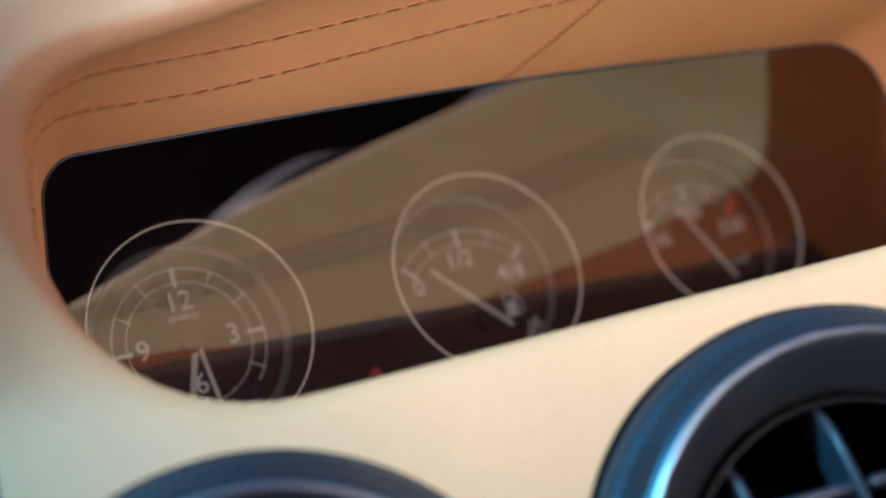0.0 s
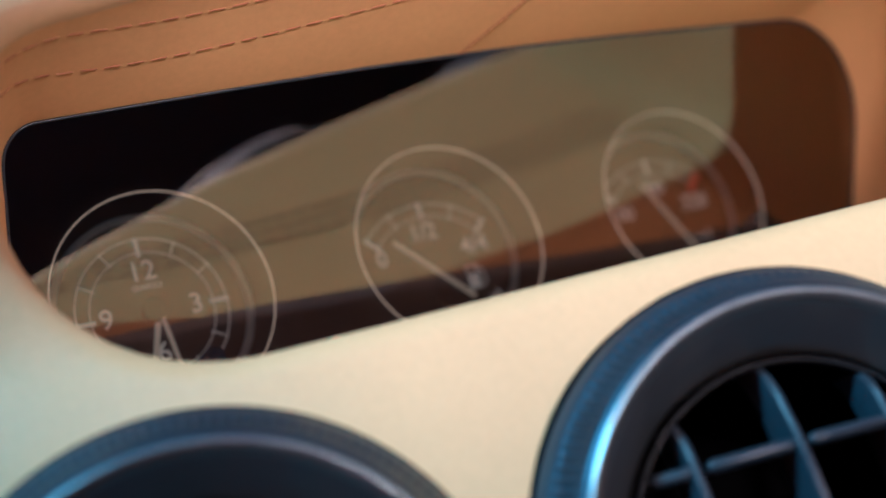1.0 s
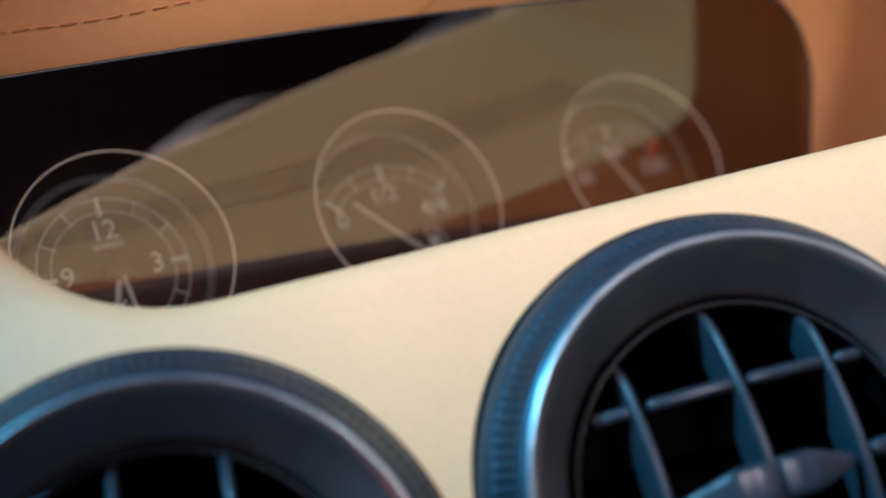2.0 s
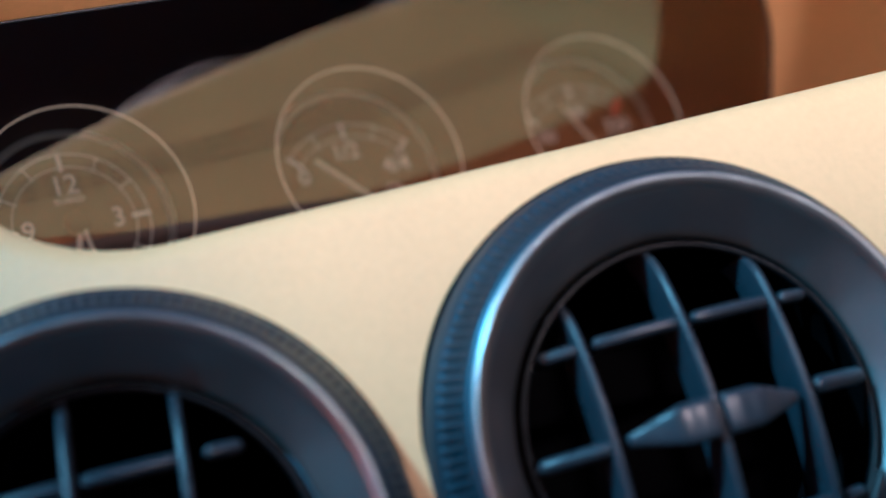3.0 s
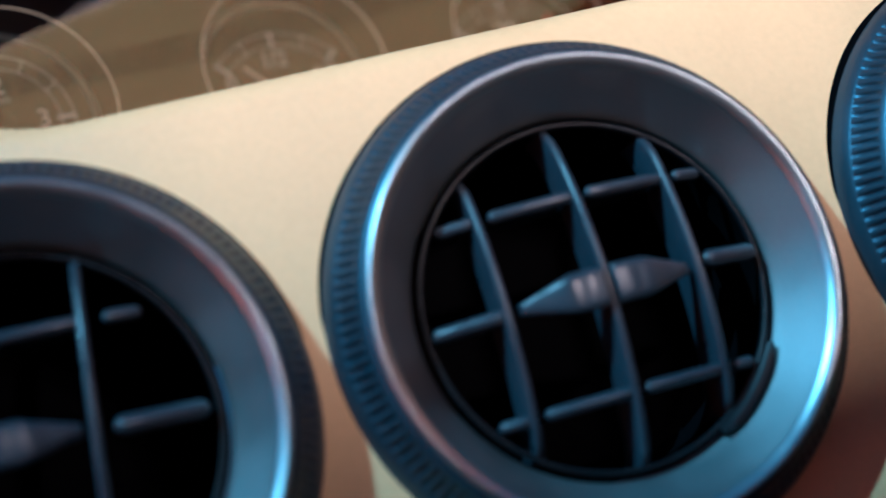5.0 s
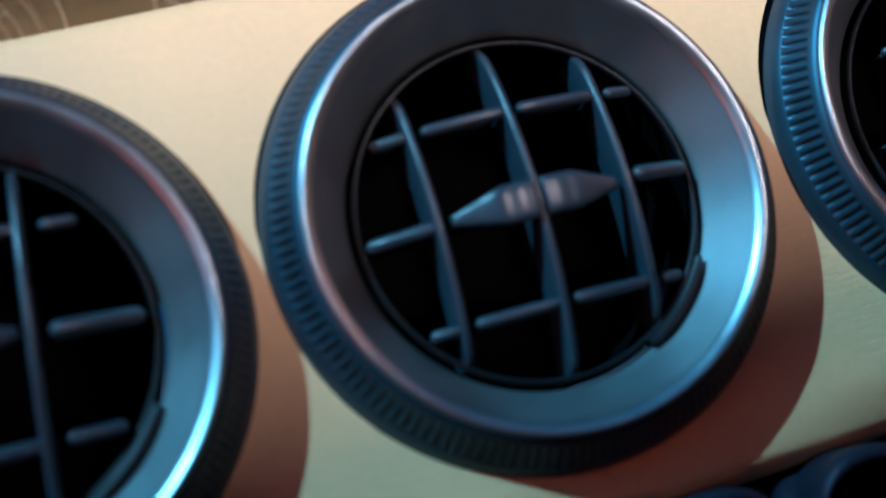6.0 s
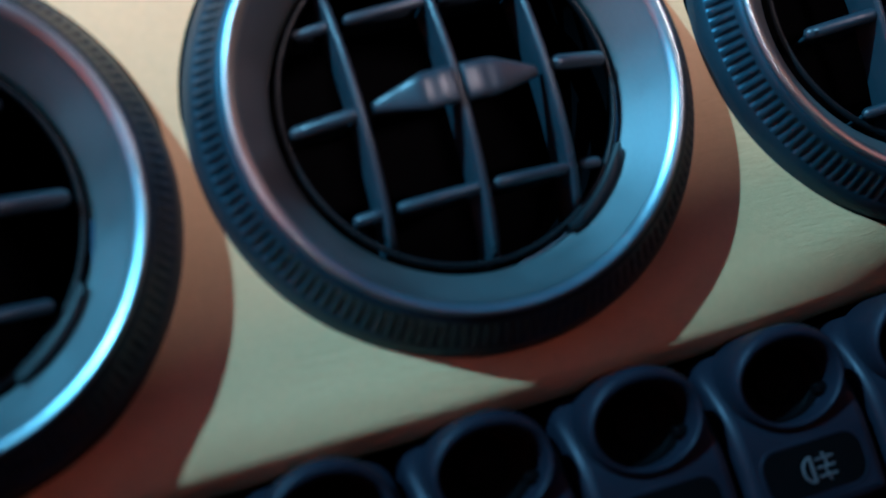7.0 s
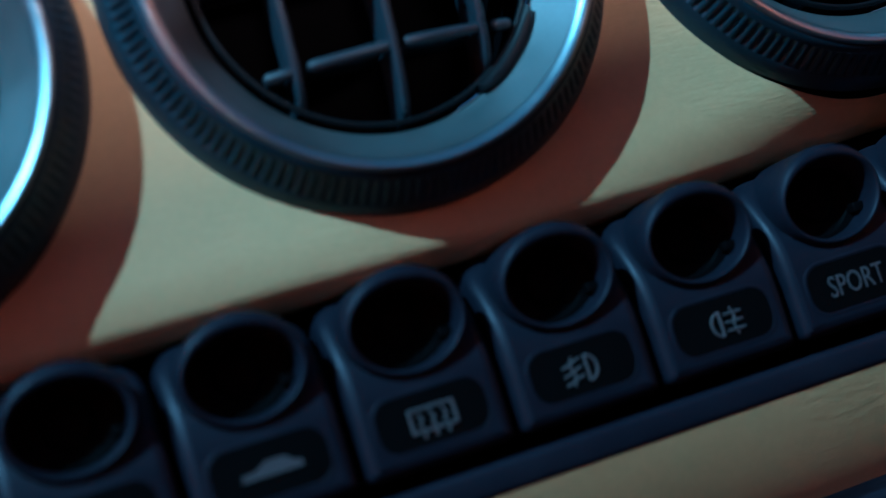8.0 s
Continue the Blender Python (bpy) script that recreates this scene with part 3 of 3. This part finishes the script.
def build_vent(label, swing=0.0, slant=0.0, drop=0.0, sag=0.0):
    """swing, slant: how far the upright blades are turned aside; drop: how far the crossbars are tipped down; sag: how far the middle bar's end hangs."""
    ob = thing("air_vent", at(0, 0, 0), label, "air vent", group="round vents in the panel")
    # flange and outer wall
    part("flange", lathe([(3.6, 2.4), (4.20, 2.3), (4.20, 1.22), (4.30, 1.19), (4.33, 1.13), (4.31, 1.00), (4.25, 0.84), (4.17, 0.68), (4.15, 0.66)], 128), BEZEL, ob, "smooth dark flange")
    # black ring added to give the gap behind the flange its shade
    part("gasket", lathe([(4.30, 2.4), (4.35, 2.0), (4.365, 1.30), (4.365, 1.10), (4.35, 1.04), (4.31, 1.02)], 128), CAVITY, ob, "thin black ring for the dark gap behind the flange")
    teeth, per = 144, 8
    tooth = (0.0, 0.0, 0.0, 0.25, 0.9, 1.0, 0.9, 0.25)

    def wave(k, i):
        return -0.07 * tooth[i % per] * (0, 0.7, 1, 1, 0.8, 0)[k]

    part("knurled_ring", lathe([(4.15, 0.66), (4.125, 0.61), (4.06, 0.49), (3.99, 0.37), (3.93, 0.275), (3.885, 0.205)], teeth * per, wave), BEZEL, ob, "knurled grip band", sharp=40)
    crown = [(3.885, 0.205), (3.86, 0.155), (3.83, 0.115), (3.80, 0.085), (3.78, 0.075), (3.765, 0.085), (3.755, 0.085)]
    part("shoulder", lathe(crown, 128), BEZEL, ob, "satin shoulder", sharp=50)
    # a narrow ridge, rounded outwards and falling to the cone in a broad inner curve
    bead = [(3.757, 0.085)] + [(3.684 + 0.08 * math.sin(radians(a)), 0.074 - 0.08 * math.cos(radians(a))) for a in range(66, 8, -9)]
    bead += [(3.773 - 0.30 * math.sin(radians(a)), 0.286 - 0.30 * math.cos(radians(a))) for a in range(15, 58, 6)]
    part("crest", lathe(bead, 128), CREST, ob, "bright polished crest")
    cone = [(3.524, 0.118), (3.50, 0.153), (3.36, 0.347), (3.20, 0.573), (3.00, 0.85), (2.962, 0.90), (2.95, 0.93), (2.95, 1.05)]
    part("cone", lathe(cone, 128), SATIN, ob, "satin metal cone", sharp=60)
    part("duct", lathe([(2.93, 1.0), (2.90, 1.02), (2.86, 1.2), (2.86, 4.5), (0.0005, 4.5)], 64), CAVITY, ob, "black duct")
    part("grille_frame", lathe([(2.81 + 0.05 * math.cos(a), 0.86 + 0.08 * math.sin(a)) for a in [2 * math.pi * i / 10 for i in range(11)]], 96), FRAME, ob, "thin ring round the grille")
    bm = bmesh.new()
    rows = []
    for k in range(13):
        a = radians(-30 - 34 * k / 12)
        top = 3.07 - 0.12 * (2 * k / 12 - 1) ** 4
        rows.append(ring_verts(bm, [(r * math.cos(a), y, r * math.sin(a)) for r, y in ((2.80, 1.0), (2.82, 0.74), (2.88, 0.68), (top - 0.05, 0.66), (top, 0.70), (top, 1.0))]))
    bridge(bm, rows)
    bm.faces.new(rows[0])
    bm.faces.new(rows[-1])
    part("stop_lug", bm, FRAME, ob, "dark stop lug on the grille ring", sharp=50)
    ballr = 0.088

    def front(x, z):
        return -0.02 + ballr * (x * x + z * z)

    for x in (-1.64, -0.05, 1.54):
        h = math.sqrt(2.80 ** 2 - (x + swing) ** 2)
        bm = bmesh.new()
        rows = []
        n = 22
        for k in range(n + 1):
            z = -h + 2 * h * k / n
            bx = x + swing + slant * z
            y = front(bx, z)
            end = 0.35 * max(0, abs(z) / h - 0.88) / 0.12
            y += end * 0.6
            w = 0.075
            rows.append(ring_verts(bm, [(bx - w, y + 0.85, z), (bx - w, y + 0.07, z), (bx - w * 0.6, y + 0.015, z), (bx, y, z), (bx + w * 0.6, y + 0.015, z), (bx + w, y + 0.07, z), (bx + w, y + 0.85, z)]))
        bridge(bm, rows)
        bm.faces.new(rows[0])
        bm.faces.new(rows[-1])
        part("blade", bm, GRILLE, ob, "curved upright blade", sharp=60)
    for z in (1.50, -0.06, -1.66):
        xe = math.sqrt(2.68 ** 2 - z * z) - 0.05
        o = swing + slant * z
        far = xe + (0.45 * min(0.0, swing) if z > 1 else -0.6 * sag)
        near = -xe + 0.6 * max(0.0, swing)
        cuts = ((near, -1.76 + o), (-1.36 + o, -0.17 + o), (0.22 + o, 1.42 + o), (1.82 + 0.7 * sag + o, far))
        cuts = [c for c in cuts if c[1] - c[0] > 0.12]
        for k, (a, b) in enumerate(cuts):
            if z == -0.06 and -1.5 < (a + b) / 2 - o < 1.5:
                continue
            lift, fat = (0.10, 0.14) if z == -0.06 and a > 1 else (0.0, 0.12 if z == -0.06 else 0.10)
            bm = bmesh.new()
            add_tube(bm, [(a + (b - a) * i / 4, front(a + (b - a) * i / 4, z) + 0.16, z + lift - drop - (sag if z == -0.06 and a > 1 else 0.0)) for i in range(5)], fat, n=10)
            m = (a + b) / 2
            if a < 1.0:
                add_box(bm, (m, front(m, z) + 0.65, z - drop), (b - a, 0.9, 0.07))
            part("crossbar", bm, GRILLE, ob)
    # lozenge tab on the middle crossbar, in two halves
    for x0, x1 in ((-1.42, -0.13), (0.03, 1.36)):
        bm = bmesh.new()
        rows = []
        for k in range(33):
            s = k / 32
            x = x0 + (x1 - x0) * s
            t = s if x0 < -1 else 1 - s
            t = min(1.0, t / 0.62)
            hh = 0.09 + 0.22 * t
            groove = 0.009 * math.cos(2 * math.pi * s * 3.0) * t
            yy = front(x, 0) + 0.10 - 0.20 * t + groove
            x += swing
            rows.append(ring_verts(bm, [(x, yy + 0.10 * (1 - soft_sq(math.cos(2 * math.pi * i / 20))), -0.04 - drop + hh * soft_sq(math.sin(2 * math.pi * i / 20))) for i in range(20)]))
        bridge(bm, rows)
        bm.faces.new(rows[0])
        bm.faces.new(rows[-1])
        part("thumb_tab", bm, GRILLE, ob, "lozenge-shaped thumb tab")
    return ob


vent = build_vent("round air vent with knurled dark bezel, satin cone and black grille")
build_vent("round air vent whose upright blades are turned aside", -0.50, 0.09, 0.0, 0.16).location = at(VENT_X[0] + 0.02, 0, -0.11)
build_vent("round air vent whose grille is tipped a little down", 0.42, 0.0, 0.34).location = at(VENT_X[2], 0, 0)


# ---- row of push buttons under the vents ----
def build_button():
    ob = thing("push_button", at(0, 0, 0), "black soft-touch push button with a round finger hole", "push button", group="button row")
    W = 2.44
    bm = bmesh.new()
    # body: shoulders at the top, a hole for the collar
    body = rounded([(-W / 2, -5.22, 0.48), (W / 2, -5.22, 0.48), (W / 2, -8.15, 0.15), (-W / 2, -8.15, 0.15)], 6, 6)
    cx, cz, r = 0.0, -5.93, 0.84
    outer = [(p.x, p.y) for p in body]
    front_y = 0.48

    def slope(z):
        s = min(1.0, max(0.0, (z + 7.0) / 1.7))
        return 0.85 * s * s

    # front face with the hole
    face = filled(grown(body, -0.20), [circle(cx, cz, r, 48)])
    for k in range(-16, -10):
        bmesh.ops.bisect_plane(face, geom=face.verts[:] + face.edges[:] + face.faces[:], plane_co=(0, 0, k * 0.5 + 0.013), plane_no=(0, 0, 1))
    for v in face.verts:
        v.co.y = front_y + slope(v.co.z)
    me = bpy.data.meshes.new("face")
    face.to_mesh(me)
    face.free()
    bm.from_mesh(me)
    bpy.data.meshes.remove(me)
    rings = []
    for k in range(5):
        a = math.pi / 2 * k / 4
        lp = grown(body, -0.20 * (1 - math.sin(a)))
        rings.append(ring_verts(bm, [(p.x, front_y + slope(p.y) + 0.20 * (1 - math.cos(a)), p.y) for p in lp]))
    rings.append(ring_verts(bm, [(p.x, 2.2, p.y) for p in body]))
    bridge(bm, rings)
    part("body", bm, SOFT, ob, sharp=50)
    # collar: a tube that stands proud, cut slanting so that its foot meets the face
    bm = bmesh.new()
    rows = []
    n = 48
    prof = [(0.95, 1.5, 0), (0.95, 0.50, 1), (0.945, 0.32, 1), (0.925, 0.22, 1), (0.89, 0.155, 1), (0.85, 0.13, 1), (0.815, 0.145, 1), (0.79, 0.19, 1), (0.775, 0.28, 1), (0.74, 0.85, 0)]
    for rr, y, slant in prof:
        pts = []
        for i in range(n):
            a = 2 * math.pi * i / n
            s = math.sin(a)
            yy = y + slant * 0.13 * (1 - s) if slant else y
            inner = min(1.0, max(0.0, (0.925 - rr) / 0.11))
            tall = 0.93 - 0.15 * inner if s > 0 else 0.90 + 0.02 * inner
            pts.append((cx + rr * (1.07 + 0.05 * inner) * math.cos(a), yy, cz + rr * s * tall))
        rows.append(ring_verts(bm, pts))
    bridge(bm, rows)
    collar = part("collar", bm, SOFT, ob, "raised round collar")
    bm = lathe([(0.80, 0.84), (0.62, 0.86), (0.58, 0.93), (0.40, 0.95), (0.34, 0.86), (0.16, 0.82), (0.0005, 0.82)], 32)
    bmesh.ops.translate(bm, vec=(cx, 0, cz), verts=bm.verts[:])
    part("socket", bm, WINDOW, collar, "black ribbed socket floor", sharp=40)
    bm = bmesh.new()
    add_box(bm, (cx + 0.66, 0.78, cz - 0.30), (0.20, 0.26, 0.16), 0.02)
    part("key_tab", bm, WINDOW, collar, "black locating tab in the hole")
    bm = filled(rounded([(-0.90, -7.00, 0.30), (0.90, -7.00, 0.30), (0.90, -7.82, 0.30), (-0.90, -7.82, 0.30)], 6, 4), [])
    for v in bm.verts:
        v.co.y = front_y - 0.008
    glass = part("legend_window", bm, WINDOW, ob, "dark legend window", smooth=False)
    bm = bmesh.new()
    lip = rounded([(-0.91, -6.99, 0.31), (0.91, -6.99, 0.31), (0.91, -7.83, 0.31), (-0.91, -7.83, 0.31)], 6, 4)
    rings = []
    for p, q in zip(lip, grown(lip, 0.055)):
        m = p.lerp(q, 0.5)
        rings.append(ring_verts(bm, [(p.x, front_y - 0.002, p.y), (m.x, front_y - 0.018, m.y), (q.x, front_y + 0.004, q.y)]))
    bridge(bm, rings + [rings[0]], loop=False)
    part("window_lip", bm, SOFT, glass)
    return ob


STEP = 2.585
first = build_button()
BUTTON_X = [-1.22 + STEP * k for k in range(-3, 5)]
first.location = at(BUTTON_X[0], 0, 0)
buttons = [first] + [copy_thing(first, Matrix.Translation(at(x, 0, 0))) for x in BUTTON_X[1:]]
LY = 0.455


def legend(bm, k, name, label):
    bmesh.ops.translate(bm, vec=(0, 0, -0.04), verts=bm.verts[:])
    glass = next(c for c in buttons[k].children if c.name.startswith("legend_window"))
    part(name, bm, LEGEND, glass, label, smooth=False)


def fog_symbol(flip, slant):
    bm = bmesh.new()
    f = -1 if flip else 1
    pts = [(f * (0.06 + 0.17 * math.cos(a)), LY, -7.40 + 0.20 * math.sin(a)) for a in [math.pi / 2 - math.pi * i / 12 for i in range(13)]]
    add_tube(bm, pts + [(f * 0.06, LY, -7.60), (f * 0.06, LY, -7.20), pts[0]], 0.025, n=6)
    for z in (-7.26, -7.40, -7.54):
        add_tube(bm, [(-f * 0.04, LY, z + slant), (-f * 0.34, LY, z - slant)], 0.022, n=6)
    add_tube(bm, [(-f * 0.17, LY, -7.18), (-f * 0.21, LY, -7.32), (-f * 0.17, LY, -7.46), (-f * 0.21, LY, -7.62)], 0.020, n=6)
    return bm


legend(fog_symbol(False, 0.05), 4, "fog_symbol", "printed front fog lamp symbol")
legend(fog_symbol(True, 0.0), 5, "fog_symbol", "printed rear fog lamp symbol")
legend(lettering("SPORT", 0.52, 0.02, -7.40, LY, 0, depth=0.006, stretch=0.72), 6, "legend_text", "printed word in capitals")
bm = bmesh.new()
for z in (-7.22, -7.56):
    add_tube(bm, [(-0.36, LY, z), (0.36, LY, z)], 0.03, n=6)
for x in (-0.36, 0.36):
    add_tube(bm, [(x, LY, -7.22), (x, LY, -7.56)], 0.03, n=6)
for x in (-0.20, 0.0, 0.20):
    add_tube(bm, [(x - 0.03, LY, -7.30), (x + 0.03, LY, -7.38), (x - 0.03, LY, -7.46), (x + 0.03, LY, -7.54), (x, LY, -7.66)], 0.024, n=6)
legend(bm, 3, "window_symbol", "printed heated window symbol")
bm = bmesh.new()
pts = [(-0.46, -7.48), (-0.46, -7.38), (-0.24, -7.36), (-0.06, -7.25), (0.22, -7.25), (0.38, -7.36), (0.48, -7.38), (0.48, -7.48)]
bm.faces.new(ring_verts(bm, [(x, LY, z) for x, z in pts]))
legend(bm, 2, "car_symbol", "printed car outline symbol")
bm = bmesh.new()
for x in (-0.2, 0.0, 0.2):
    add_box(bm, (x, LY, -7.4), (0.14, 0.01, 0.28))
legend(bm, 1, "legend_bars", "worn printed marks")

tray = thing("button_housing", at(0, 0, -6.7), "black plastic housing round the button row", "housing")
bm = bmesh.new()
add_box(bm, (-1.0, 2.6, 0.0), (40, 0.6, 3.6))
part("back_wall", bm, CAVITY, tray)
bm = bmesh.new()
add_box(bm, (-1.0, 1.32, -1.96), (40, 1.50, 0.52), 0.12)
part("lower_bar", bm, SOFT, tray, "smooth lower bar")

# ---- lower console under the buttons ----
lower = thing("lower_panel", at(0, 0, -9.7), "tan leather strip under the button row", "panel", kind="structure")
bm = bmesh.new()
rows = []
for k in range(13):
    d = 2.0 * k / 12
    rows.append(ring_verts(bm, [(x, 0.60 + 0.43 * d + 0.10 * d * d, 0.85 - d) for x in range(-30, 27, 2)]))
bridge(bm, rows, loop=False)
part("leather_strip", bm, LEATHER, lower)
console = thing("console_box", at(0, 0, -12), "dark plastic console unit under the leather strip", "console", kind="structure")
bm = bmesh.new()
add_box(bm, (-1, 4.0, -3.6), (56, 6.5, 9.0), 0.2)
part("front", bm, SOFT, console)

# ---- unseen rest of the open cabin, plain: panels added to block and bounce light ----
floor = thing("floor", Vector((0, -0.6, 0.25)), "dark brown carpeted cabin floor", "floor", kind="structure")
bm = bmesh.new()
add_box(bm, (0, 0, -1), (180, 220, 2))
part("carpet", bm, CARPET, floor)
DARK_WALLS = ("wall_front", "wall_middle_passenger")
# the middle panels are added to cut the fill lamp's beam; russet sides bounce red
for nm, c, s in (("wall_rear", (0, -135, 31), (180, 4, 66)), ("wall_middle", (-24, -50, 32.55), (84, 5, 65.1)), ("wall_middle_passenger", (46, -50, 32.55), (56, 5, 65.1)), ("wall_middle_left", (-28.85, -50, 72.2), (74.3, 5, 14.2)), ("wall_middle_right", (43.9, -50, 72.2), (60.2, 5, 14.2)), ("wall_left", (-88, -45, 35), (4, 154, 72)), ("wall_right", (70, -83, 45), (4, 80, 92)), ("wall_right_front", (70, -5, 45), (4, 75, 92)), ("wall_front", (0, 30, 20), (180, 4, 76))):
    w = thing(nm, Vector((c[0] * CM, c[1] * CM, 0.25 + c[2] * CM)), "unseen dark trim, added to close the cabin and block light" if nm in DARK_WALLS else "unseen russet trim, added to block and bounce light", "wall", kind="structure")
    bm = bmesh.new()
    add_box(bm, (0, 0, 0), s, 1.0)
    part("trim", bm, DARK_TRIM if nm in DARK_WALLS else RED_BOUNCE, w)

roof = thing("ceiling", Vector((0, 0.28, 1.24)), "unseen dark cloth roof, added over the front of the cabin", "roof", kind="structure")
bm = bmesh.new()
add_box(bm, (0, 0, 0), (170, 24, 3), 1.0)
part("cloth", bm, DARK_TRIM, roof)

# unseen block added behind the camera; its sunlit top bounces red onto the dash
red_block = thing("floor_rear", Vector((-0.44, -0.79, 0.40)), "unseen russet block, added to bounce red light", "floor", kind="structure")
bm = bmesh.new()
add_box(bm, (0, 0, 0), (80, 90, 32), 3.0)
part("trim", bm, RED_BOUNCE, red_block)
